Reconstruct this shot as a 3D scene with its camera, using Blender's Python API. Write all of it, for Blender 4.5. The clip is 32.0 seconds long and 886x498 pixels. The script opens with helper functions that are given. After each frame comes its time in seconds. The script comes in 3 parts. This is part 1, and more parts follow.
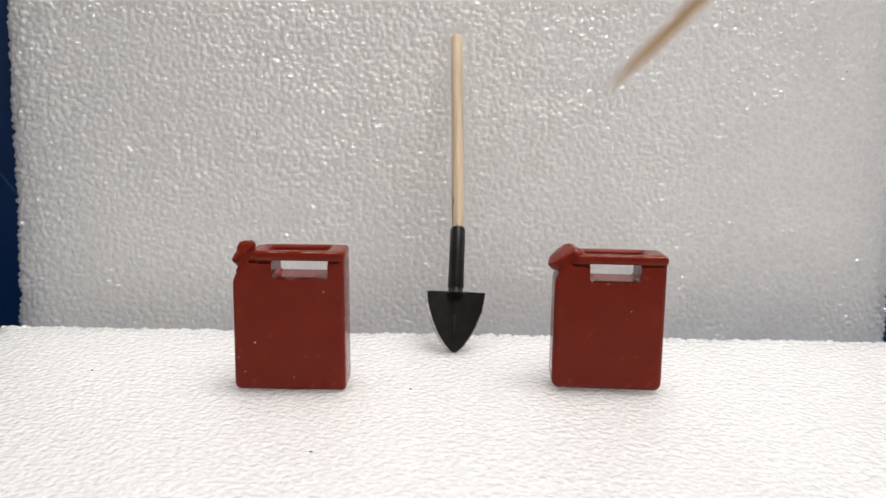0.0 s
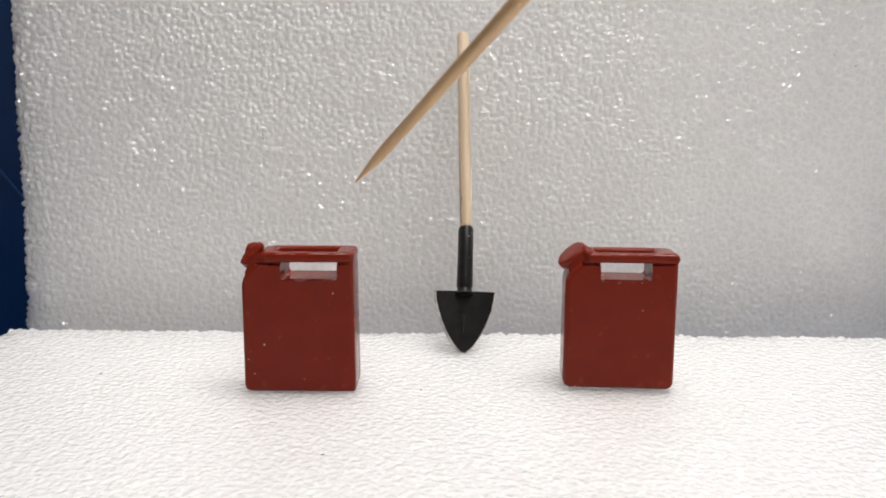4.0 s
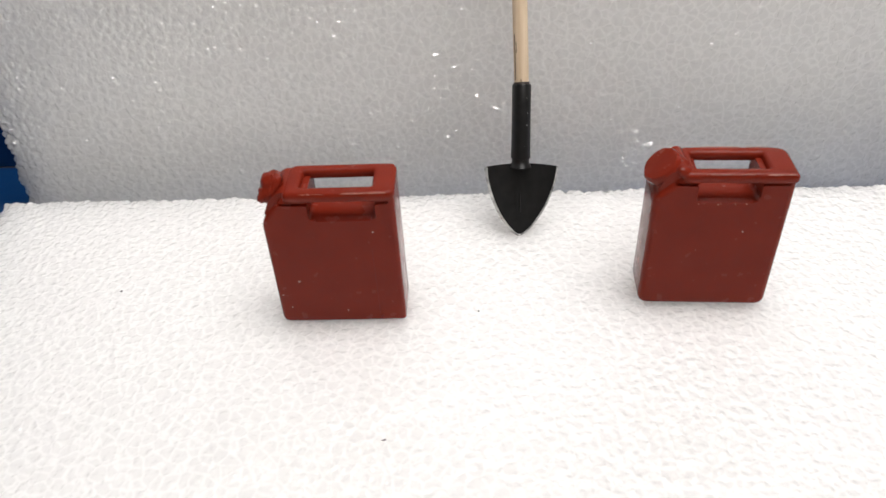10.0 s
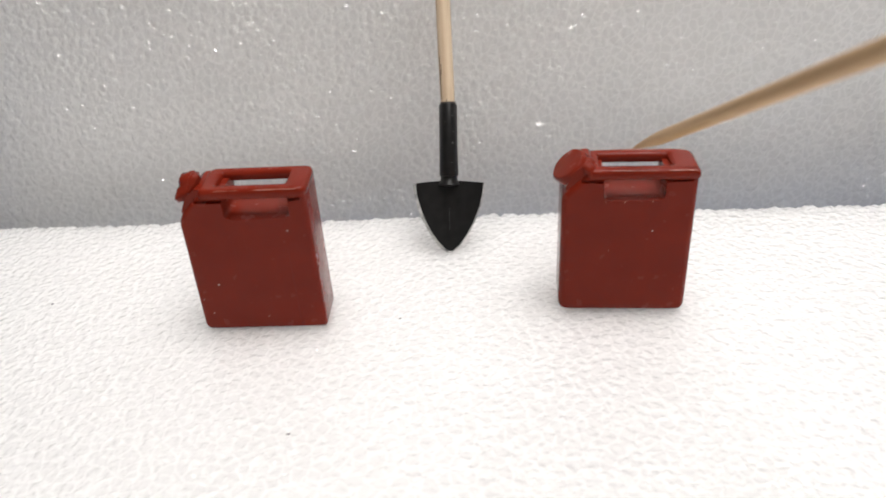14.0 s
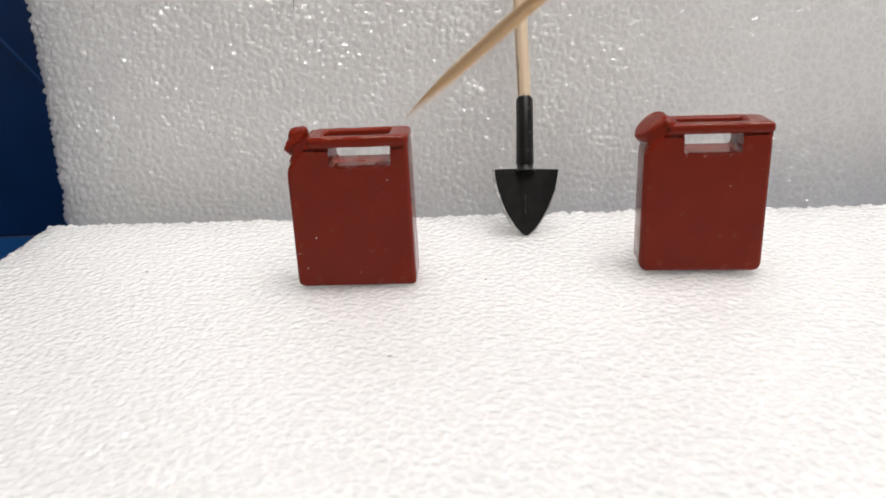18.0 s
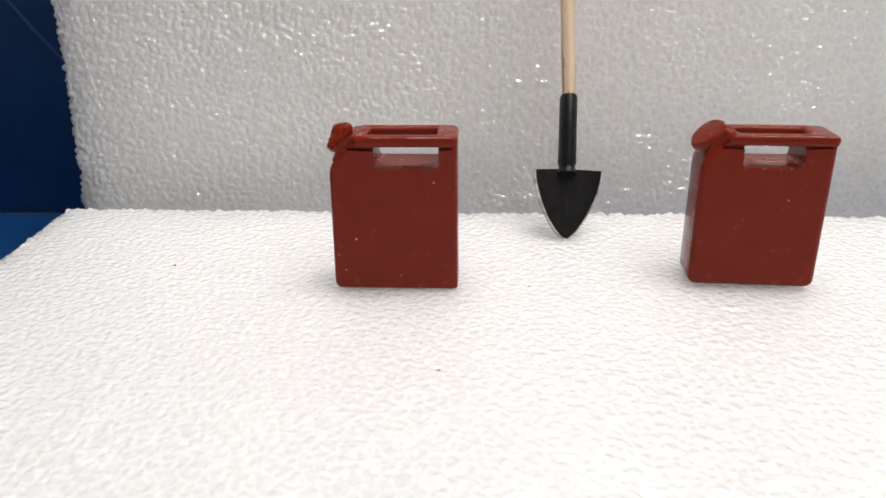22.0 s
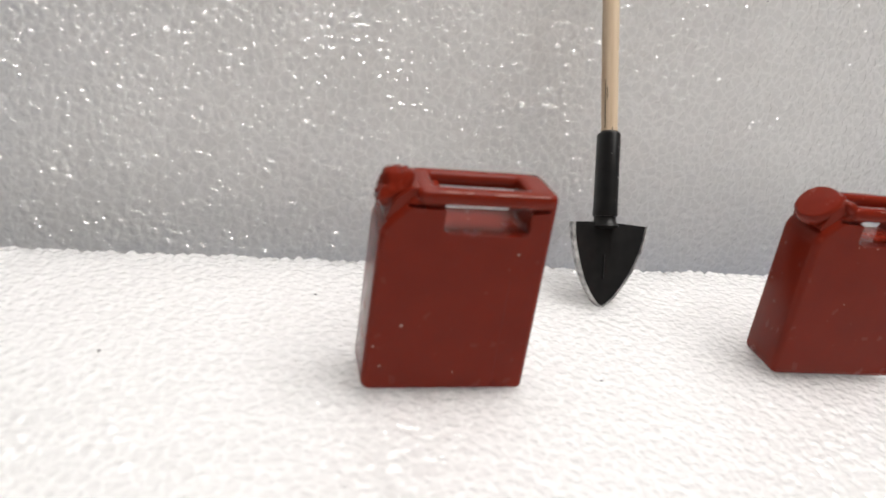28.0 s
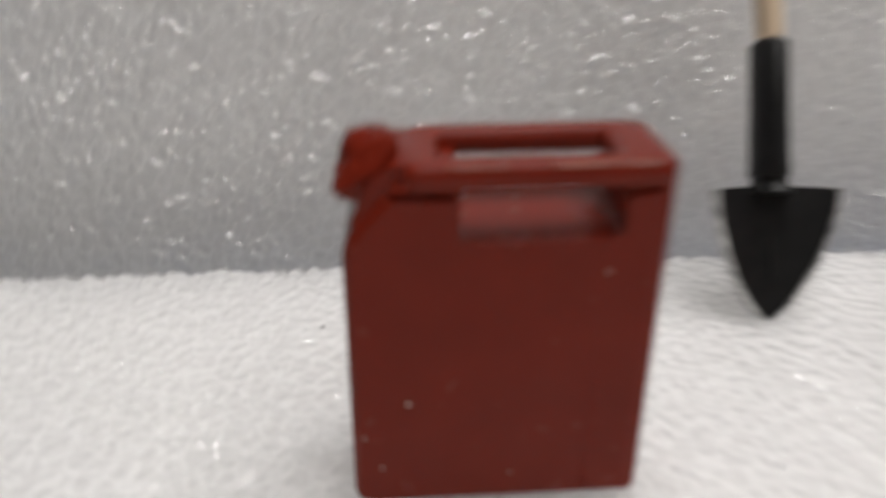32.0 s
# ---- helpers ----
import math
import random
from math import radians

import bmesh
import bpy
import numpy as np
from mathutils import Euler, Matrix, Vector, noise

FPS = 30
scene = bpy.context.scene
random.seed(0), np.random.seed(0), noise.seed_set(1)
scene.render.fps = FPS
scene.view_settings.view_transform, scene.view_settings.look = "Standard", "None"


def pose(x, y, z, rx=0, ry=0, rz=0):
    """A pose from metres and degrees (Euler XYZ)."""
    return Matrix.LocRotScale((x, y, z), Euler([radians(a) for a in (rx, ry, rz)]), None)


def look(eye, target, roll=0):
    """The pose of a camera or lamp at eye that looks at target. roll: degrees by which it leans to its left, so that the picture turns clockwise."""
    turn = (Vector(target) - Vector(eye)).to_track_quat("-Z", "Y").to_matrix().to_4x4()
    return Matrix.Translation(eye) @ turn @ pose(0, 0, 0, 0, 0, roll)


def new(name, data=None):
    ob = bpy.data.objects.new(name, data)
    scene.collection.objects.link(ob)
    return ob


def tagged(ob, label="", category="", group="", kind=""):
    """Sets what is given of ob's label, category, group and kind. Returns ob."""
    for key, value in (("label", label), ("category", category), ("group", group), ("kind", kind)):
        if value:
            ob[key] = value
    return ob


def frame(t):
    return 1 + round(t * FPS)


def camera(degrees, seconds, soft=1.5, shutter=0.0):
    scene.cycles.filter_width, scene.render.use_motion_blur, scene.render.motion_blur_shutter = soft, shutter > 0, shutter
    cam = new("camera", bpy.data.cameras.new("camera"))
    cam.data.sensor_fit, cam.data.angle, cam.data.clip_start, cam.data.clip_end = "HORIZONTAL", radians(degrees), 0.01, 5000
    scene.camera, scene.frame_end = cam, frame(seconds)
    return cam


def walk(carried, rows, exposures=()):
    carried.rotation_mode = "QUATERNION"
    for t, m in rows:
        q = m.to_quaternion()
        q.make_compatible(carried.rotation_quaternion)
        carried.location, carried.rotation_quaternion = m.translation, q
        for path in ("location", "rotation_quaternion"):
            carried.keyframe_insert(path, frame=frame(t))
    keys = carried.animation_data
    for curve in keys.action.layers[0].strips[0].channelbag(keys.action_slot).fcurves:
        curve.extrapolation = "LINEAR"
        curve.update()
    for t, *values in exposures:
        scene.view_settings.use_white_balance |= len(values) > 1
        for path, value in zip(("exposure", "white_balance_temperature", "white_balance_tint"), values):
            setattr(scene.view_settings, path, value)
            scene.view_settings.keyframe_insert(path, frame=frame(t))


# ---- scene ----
cam = camera(61.0, 32.0, soft=1.5, shutter=0.8)
# a small telephone lens, focused on the shovel
cam.data.dof.use_dof, cam.data.dof.focus_distance, cam.data.dof.aperture_fstop = True, 0.215, 20.0
PATH = [
    (0, (0.00201, -0.25115, 0.08738), (-0.00381, 0.04163, 0.02223), 0.64),
    (0.5, (0.00318, -0.25133, 0.08936), (-0.00288, 0.04129, 0.02350), 0.60),
    (1, (0.00216, -0.25035, 0.08970), (-0.00374, 0.04226, 0.02379), 0.52),
    (1.5, (0.00168, -0.25042, 0.08960), (-0.00464, 0.04240, 0.02467), 0.58),
    (2, (0.00207, -0.25029, 0.08992), (-0.00484, 0.04258, 0.02529), 0.40),
    (2.5, (0.00243, -0.25023, 0.08999), (-0.00485, 0.04255, 0.02499), 0.26),
    (3, (0.00169, -0.25018, 0.08991), (-0.00502, 0.04301, 0.02671), 0.22),
    (3.5, (0.00201, -0.25093, 0.08899), (-0.00389, 0.04243, 0.02651), 0.11),
    (4, (-0.00000, -0.24975, 0.08794), (-0.00681, 0.04274, 0.02158), 0.07),
    (4.5, (-0.00281, -0.24784, 0.08642), (-0.01004, 0.04406, 0.01757), 0.11),
    (6.5, (-0.00054, -0.24902, 0.08749), (-0.00804, 0.04324, 0.02021), -0.21),
    (7, (-0.00063, -0.24870, 0.08851), (-0.00813, 0.04351, 0.02099), -0.09),
    (7.5, (0.00040, -0.24954, 0.08716), (-0.00849, 0.04337, 0.02290), -0.48),
    (8, (-0.00543, -0.24458, 0.10021), (-0.01837, 0.04463, 0.02155), -0.37),
    (8.2, (-0.01018, -0.23912, 0.09696), (-0.02318, 0.04565, 0.00349), 0.50),
    (8.5, (-0.00962, -0.22592, 0.11206), (-0.02612, 0.04410, -0.01761), -0.66),
    (8.7, (-0.01307, -0.21485, 0.10880), (-0.03362, 0.04921, -0.03209), -1.54),
    (9, (-0.00620, -0.19560, 0.13388), (-0.02963, 0.05237, -0.03334), -3.02),
    (9.5, (-0.00993, -0.18232, 0.13959), (-0.02720, 0.04869, -0.05103), -3.99),
    (10, (-0.01095, -0.18260, 0.14186), (-0.02477, 0.04196, -0.05660), -3.36),
    (10.5, (-0.00472, -0.18305, 0.14107), (-0.02058, 0.04828, -0.04929), -3.49),
    (11, (0.00833, -0.18636, 0.13628), (-0.00997, 0.04379, -0.05528), -2.86),
    (11.5, (0.01006, -0.18702, 0.13478), (-0.00814, 0.04331, -0.05657), -3.30),
    (12, (0.00957, -0.19054, 0.13309), (-0.00501, 0.04556, -0.05142), -2.82),
    (12.5, (0.00729, -0.19440, 0.12815), (-0.01105, 0.04725, -0.04868), -3.55),
    (13, (0.00811, -0.19497, 0.12556), (-0.01043, 0.04690, -0.05096), -3.64),
    (13.5, (0.00828, -0.19586, 0.12552), (-0.00900, 0.04685, -0.04995), -3.44),
    (15.5, (0.02892, -0.20997, 0.10209), (0.01115, 0.05938, -0.02880), -4.85),
    (16, (0.01997, -0.21591, 0.09438), (0.00310, 0.05626, -0.03068), -4.12),
    (16.2, (-0.00752, -0.22227, 0.09522), (-0.02528, 0.05383, -0.02077), -1.51),
    (16.5, (-0.02268, -0.23035, 0.09643), (-0.04680, 0.04670, -0.01611), -1.60),
    (17, (-0.01918, -0.22803, 0.08926), (-0.03954, 0.04873, -0.02472), -2.32),
    (17.5, (-0.01192, -0.22772, 0.09384), (-0.02967, 0.04861, -0.02162), -2.31),
    (18, (-0.00916, -0.23051, 0.08742), (-0.02864, 0.04495, -0.02979), -2.93),
    (18.2, (-0.00936, -0.22983, 0.08802), (-0.03280, 0.04557, -0.03330), -2.75),
    (18.5, (-0.00966, -0.22882, 0.08892), (-0.02833, 0.04651, -0.02876), -2.46),
    (19, (-0.00576, -0.23039, 0.09285), (-0.02368, 0.04576, -0.02298), -2.28),
    (19.5, (-0.00625, -0.23055, 0.08682), (-0.02319, 0.04558, -0.02923), -2.70),
    (20, (-0.00695, -0.22992, 0.08447), (-0.02383, 0.04537, -0.03357), -2.19),
    (20.5, (-0.00472, -0.23120, 0.08533), (-0.02178, 0.04481, -0.03096), -1.94),
    (21, (-0.00714, -0.22995, 0.08478), (-0.02601, 0.04520, -0.03328), -1.45),
    (21.5, (-0.01260, -0.22786, 0.08571), (-0.03141, 0.04611, -0.03507), -1.26),
    (22, (-0.02331, -0.22123, 0.09329), (-0.03897, 0.04949, -0.03504), -0.77),
    (22.5, (-0.02408, -0.21855, 0.09437), (-0.03970, 0.05122, -0.03594), -0.92),
    (23, (-0.02327, -0.21886, 0.09441), (-0.03743, 0.05217, -0.03343), -0.78),
    (23.5, (-0.02235, -0.21870, 0.09151), (-0.03440, 0.05217, -0.03689), -1.10),
    (24, (-0.02481, -0.21734, 0.09320), (-0.03090, 0.05364, -0.03538), -1.05),
    (24.5, (-0.03596, -0.21014, 0.09670), (-0.02535, 0.05835, -0.03670), -0.38),
    (26.5, (-0.06904, -0.19123, 0.09017), (-0.00912, 0.07143, -0.04182), 6.61),
    (27, (-0.07194, -0.18414, 0.08604), (-0.00112, 0.07813, -0.04124), 7.46),
    (27.5, (-0.07417, -0.17724, 0.08655), (-0.00549, 0.08649, -0.03889), 7.58),
    (28, (-0.08013, -0.16377, 0.08669), (-0.01005, 0.09778, -0.04245), 8.95),
    (28.5, (-0.08499, -0.16360, 0.08823), (-0.01471, 0.09701, -0.04270), 9.43),
    (28.7, (-0.08883, -0.16179, 0.09117), (-0.01015, 0.09947, -0.03355), 9.17),
    (29, (-0.08428, -0.16586, 0.09231), (-0.01847, 0.09736, -0.03570), 5.58),
    (29.5, (-0.08085, -0.16680, 0.09142), (-0.01209, 0.09585, -0.03619), 4.55),
    (30, (-0.08082, -0.16720, 0.09150), (-0.01059, 0.09630, -0.03354), 4.74),
    (30.5, (-0.08240, -0.16851, 0.09306), (-0.01540, 0.09471, -0.03433), 5.00),
    (30.7, (-0.08475, -0.16573, 0.09117), (-0.01188, 0.09616, -0.03572), 5.43),
    (31, (-0.06732, -0.13877, 0.08052), (-0.01667, 0.12460, -0.05391), 3.12),
    (31.4, (-0.06523, -0.12571, 0.07145), (-0.01716, 0.13785, -0.06355), 3.14),
    (31.7, (-0.06387, -0.12944, 0.07560), (-0.02446, 0.13482, -0.06084), 1.67),
    (31.8, (-0.06289, -0.12878, 0.07582), (-0.02531, 0.13400, -0.06395), 1.14),
    (31.9, (-0.05689, -0.11841, 0.07143), (-0.03181, 0.14396, -0.07186), -0.74),
    (32, (-0.05469, -0.11052, 0.06688), (-0.04059, 0.15118, -0.07912), -0.29),
]
EXPOSURES = [(0, 0.0), (28.5, 0.0), (30, -0.2), (30.5, -0.36), (31, -0.58), (31.5, -0.44), (32, -0.47)]
walk(cam, [(t, look(eye, target, roll)) for t, eye, target, roll in PATH], EXPOSURES)

# the skewer: its point and the way from the point to the hand
STICK = [
    (0, (0.0409, -0.0508, 0.0864), (0.302, -0.826, 0.475)),
    (0.2, (0.0351, -0.0560, 0.0645), (0.232, -0.854, 0.466)),
    (0.4, (0.0127, -0.0556, 0.0694), (0.358, -0.827, 0.434)),
    (0.5, (-0.0106, -0.0542, 0.0780), (0.483, -0.772, 0.413)),
    (0.6, (-0.0231, -0.0545, 0.0774), (0.512, -0.746, 0.426)),
    (0.8, (0.0105, -0.0521, 0.1060), (0.477, -0.762, 0.439)),
    (1, (0.0210, -0.0469, 0.1263), (0.398, -0.863, 0.312)),
    (1.2, (0.0108, -0.0482, 0.0994), (0.496, -0.771, 0.399)),
    (1.4, (0.0062, -0.0482, 0.0769), (0.410, -0.785, 0.464)),
    (1.5, (0.0032, -0.0450, 0.0689), (0.405, -0.785, 0.468)),
    (1.6, (0.0003, -0.0415, 0.0617), (0.391, -0.770, 0.504)),
    (1.8, (-0.0037, -0.0452, 0.0914), (0.439, -0.736, 0.516)),
    (2, (0.0218, -0.0469, 0.1274), (0.396, -0.865, 0.308)),
    (2.2, (0.0229, -0.0535, 0.0972), (0.424, -0.808, 0.410)),
    (2.4, (0.0256, -0.0561, 0.0618), (0.251, -0.846, 0.471)),
    (2.5, (0.0234, -0.0564, 0.0471), (0.202, -0.852, 0.483)),
    (2.6, (0.0068, -0.0451, 0.0998), (0.490, -0.766, 0.416)),
    (2.8, (-0.0279, -0.0489, 0.0868), (0.554, -0.722, 0.413)),
    (3, (0.0011, -0.0479, 0.0791), (0.428, -0.777, 0.461)),
    (3.2, (-0.0051, -0.0490, 0.0760), (0.444, -0.776, 0.449)),
    (3.5, (-0.0141, -0.0503, 0.0722), (0.447, -0.758, 0.475)),
    (3.6, (-0.0140, -0.0497, 0.0732), (0.455, -0.757, 0.468)),
    (4, (-0.0285, -0.0464, 0.0604), (0.428, -0.782, 0.453)),
    (4.2, (-0.0311, -0.0440, 0.0535), (0.420, -0.780, 0.464)),
    (4.5, (-0.0372, -0.0415, 0.0410), (0.398, -0.786, 0.474)),
    (5.2, (-0.0293, -0.0454, 0.0568), (0.448, -0.764, 0.463)),
    (5.9, (0.0207, -0.0434, 0.0620), (0.297, -0.853, 0.429)),
    (6.5, (0.0426, -0.0398, 0.0461), (0.149, -0.844, 0.515)),
    (6.6, (0.0440, -0.0396, 0.0424), (0.128, -0.842, 0.523)),
    (6.8, (0.0468, -0.0390, 0.0400), (0.138, -0.841, 0.523)),
    (7, (0.0379, -0.0430, 0.0503), (0.168, -0.865, 0.474)),
    (7.2, (0.0262, -0.0553, 0.0569), (0.230, -0.844, 0.484)),
    (7.5, (0.0251, -0.0559, 0.0562), (0.234, -0.850, 0.473)),
    (7.8, (0.0229, -0.0516, 0.0663), (0.268, -0.830, 0.489)),
    (8, (0.0284, -0.0516, 0.0795), (0.279, -0.835, 0.474)),
    (8.1, (0.0355, -0.0456, 0.0835), (0.309, -0.832, 0.461)),
    (8.2, (0.0369, -0.0399, 0.0858), (0.356, -0.817, 0.453)),
    (8.3, (0.0338, -0.0349, 0.0864), (0.384, -0.771, 0.509)),
    (8.4, (0.0300, -0.0296, 0.0874), (0.488, -0.771, 0.408)),
    (8.5, (0.0309, -0.0253, 0.0851), (0.485, -0.737, 0.471)),
    (8.7, (0.0423, -0.0142, 0.1021), (0.237, -0.843, 0.482)),
    (10, (0.0691, -0.0058, 0.0944), (-0.026, -0.918, 0.395)),
    (11.1, (0.0662, -0.0123, 0.0814), (0.090, -0.901, 0.425)),
    (11.3, (0.0558, -0.0226, 0.0651), (0.228, -0.839, 0.494)),
    (11.4, (0.0622, -0.0274, 0.0587), (0.093, -0.824, 0.559)),
    (11.5, (0.0627, -0.0292, 0.0564), (0.082, -0.831, 0.550)),
    (11.6, (0.0610, -0.0315, 0.0548), (0.063, -0.816, 0.575)),
    (11.8, (0.0530, -0.0326, 0.0531), (0.075, -0.830, 0.553)),
    (12, (0.0511, -0.0341, 0.0405), (0.081, -0.774, 0.628)),
    (12.2, (0.0468, -0.0343, 0.0424), (0.088, -0.802, 0.590)),
    (12.5, (0.0453, -0.0356, 0.0495), (0.076, -0.835, 0.545)),
    (12.6, (0.0450, -0.0345, 0.0507), (0.081, -0.842, 0.533)),
    (12.8, (0.0437, -0.0362, 0.0477), (0.075, -0.834, 0.546)),
    (13, (0.0461, -0.0365, 0.0464), (0.063, -0.826, 0.560)),
    (13.2, (0.0455, -0.0363, 0.0457), (0.069, -0.828, 0.556)),
    (13.5, (0.0452, -0.0368, 0.0444), (0.074, -0.825, 0.560)),
    (14.5, (0.0479, -0.0405, 0.0425), (0.079, -0.858, 0.508)),
    (15.5, (0.0477, -0.0511, 0.0368), (0.237, -0.797, 0.555)),
    (15.7, (0.0450, -0.0629, 0.0323), (0.215, -0.796, 0.565)),
    (15.9, (0.0388, -0.0646, 0.0308), (0.197, -0.808, 0.555)),
    (16, (0.0418, -0.0555, 0.0437), (0.306, -0.810, 0.500)),
    (16.1, (0.0314, -0.0469, 0.0460), (0.385, -0.761, 0.523)),
    (16.2, (0.0217, -0.0490, 0.0487), (0.391, -0.769, 0.507)),
    (16.3, (0.0088, -0.0522, 0.0496), (0.397, -0.751, 0.528)),
    (16.4, (-0.0020, -0.0538, 0.0538), (0.418, -0.747, 0.517)),
    (16.5, (-0.0210, -0.0568, 0.0567), (0.462, -0.725, 0.510)),
    (16.6, (-0.0236, -0.0551, 0.0511), (0.465, -0.724, 0.509)),
    (16.7, (-0.0197, -0.0586, 0.0395), (0.389, -0.746, 0.540)),
    (16.8, (-0.0274, -0.0650, 0.0229), (0.378, -0.707, 0.598)),
    (16.9, (-0.0216, -0.0570, 0.0388), (0.421, -0.735, 0.532)),
    (17, (-0.0258, -0.0486, 0.0655), (0.604, -0.677, 0.422)),
    (17.1, (-0.0255, -0.0482, 0.0673), (0.613, -0.671, 0.417)),
    (17.2, (-0.0217, -0.0493, 0.0650), (0.559, -0.660, 0.502)),
    (17.3, (-0.0163, -0.0519, 0.0588), (0.514, -0.685, 0.516)),
    (17.5, (-0.0033, -0.0512, 0.0524), (0.450, -0.718, 0.532)),
    (17.6, (0.0029, -0.0517, 0.0581), (0.465, -0.727, 0.505)),
    (17.8, (0.0012, -0.0503, 0.0614), (0.513, -0.701, 0.496)),
    (18, (-0.0274, -0.0546, 0.0484), (0.550, -0.641, 0.535)),
    (18.1, (-0.0376, -0.0631, 0.0293), (0.493, -0.651, 0.576)),
    (18.2, (-0.0356, -0.0657, 0.0226), (0.456, -0.689, 0.564)),
    (18.3, (-0.0281, -0.0526, 0.0515), (0.569, -0.642, 0.514)),
    (18.5, (-0.0148, -0.0420, 0.0806), (0.569, -0.714, 0.408)),
    (18.7, (-0.0112, -0.0475, 0.0710), (0.613, -0.652, 0.446)),
    (19, (-0.0011, -0.0472, 0.0755), (0.630, -0.683, 0.369)),
    (19.3, (0.0132, -0.0420, 0.0955), (0.453, -0.820, 0.349)),
]

# ---- light ----
world = bpy.data.worlds.new("room_light")
scene.world = world
world.use_nodes = True
world.node_tree.nodes["Background"].inputs[0].default_value = (0.9, 0.95, 1.0, 1)
world.node_tree.nodes["Background"].inputs[1].default_value = 0.05


def area_lamp(name, m, width, depth, watts, colour):
    data = bpy.data.lights.new(name, "AREA")
    data.shape, data.size, data.size_y, data.energy, data.color = "RECTANGLE", width, depth, watts, colour
    ob = new(name, data)
    ob.matrix_world = m
    return ob


area_lamp("ceiling_lamp_light", look((0.30, -0.02, 1.545), (0.30, -0.02, 0)), 1.15, 0.56, 16.2, (1.0, 0.97, 0.955))
area_lamp("ceiling_lamp_light", look((0.45, -0.75, 1.545), (0.45, -0.75, 0)), 1.15, 0.56, 3.8, (1.0, 0.97, 0.955))


# ---- materials ----
def material(name, colour, rough=0.5, metal=0.0, spec=0.5):
    m = bpy.data.materials.new(name)
    m.use_nodes = True
    b = m.node_tree.nodes["Principled BSDF"]
    b.inputs["Base Color"].default_value = (*colour, 1)
    b.inputs["Roughness"].default_value = rough
    b.inputs["Metallic"].default_value = metal
    b.inputs["Specular IOR Level"].default_value = spec
    return m


def node(m, kind, **values):
    n = m.node_tree.nodes.new(kind)
    for key, value in values.items():
        n.inputs[key].default_value = value
    return n


def link(m, a, b):
    m.node_tree.links.new(a, b)


def bsdf(m):
    return m.node_tree.nodes["Principled BSDF"]


def mottled(m, low, high, scale, detail=4.0, stretch=(1, 1, 1), into="Base Color"):
    """Noise between two colours, in the thing's own space."""
    tc = node(m, "ShaderNodeTexCoord")
    mp = node(m, "ShaderNodeMapping")
    mp.inputs["Scale"].default_value = stretch
    no = node(m, "ShaderNodeTexNoise", Scale=scale, Detail=detail)
    ra = node(m, "ShaderNodeValToRGB")
    ra.color_ramp.elements[0].position, ra.color_ramp.elements[1].position = 0.3, 0.7
    ra.color_ramp.elements[0].color, ra.color_ramp.elements[1].color = (*low, 1), (*high, 1)
    link(m, tc.outputs["Object"], mp.inputs["Vector"])
    link(m, mp.outputs["Vector"], no.inputs["Vector"])
    link(m, no.outputs["Fac"], ra.inputs["Fac"])
    link(m, ra.outputs["Color"], bsdf(m).inputs[into])
    return ra, mp


def bumped(m, scale, strength, distance, detail=3.0, stretch=(1, 1, 1)):
    tc = node(m, "ShaderNodeTexCoord")
    mp = node(m, "ShaderNodeMapping")
    mp.inputs["Scale"].default_value = stretch
    no = node(m, "ShaderNodeTexNoise", Scale=scale, Detail=detail)
    bu = node(m, "ShaderNodeBump", Strength=strength, Distance=distance)
    link(m, tc.outputs["Object"], mp.inputs["Vector"])
    link(m, mp.outputs["Vector"], no.inputs["Vector"])
    link(m, no.outputs["Fac"], bu.inputs["Height"])
    link(m, bu.outputs["Normal"], bsdf(m).inputs["Normal"])
    return bu


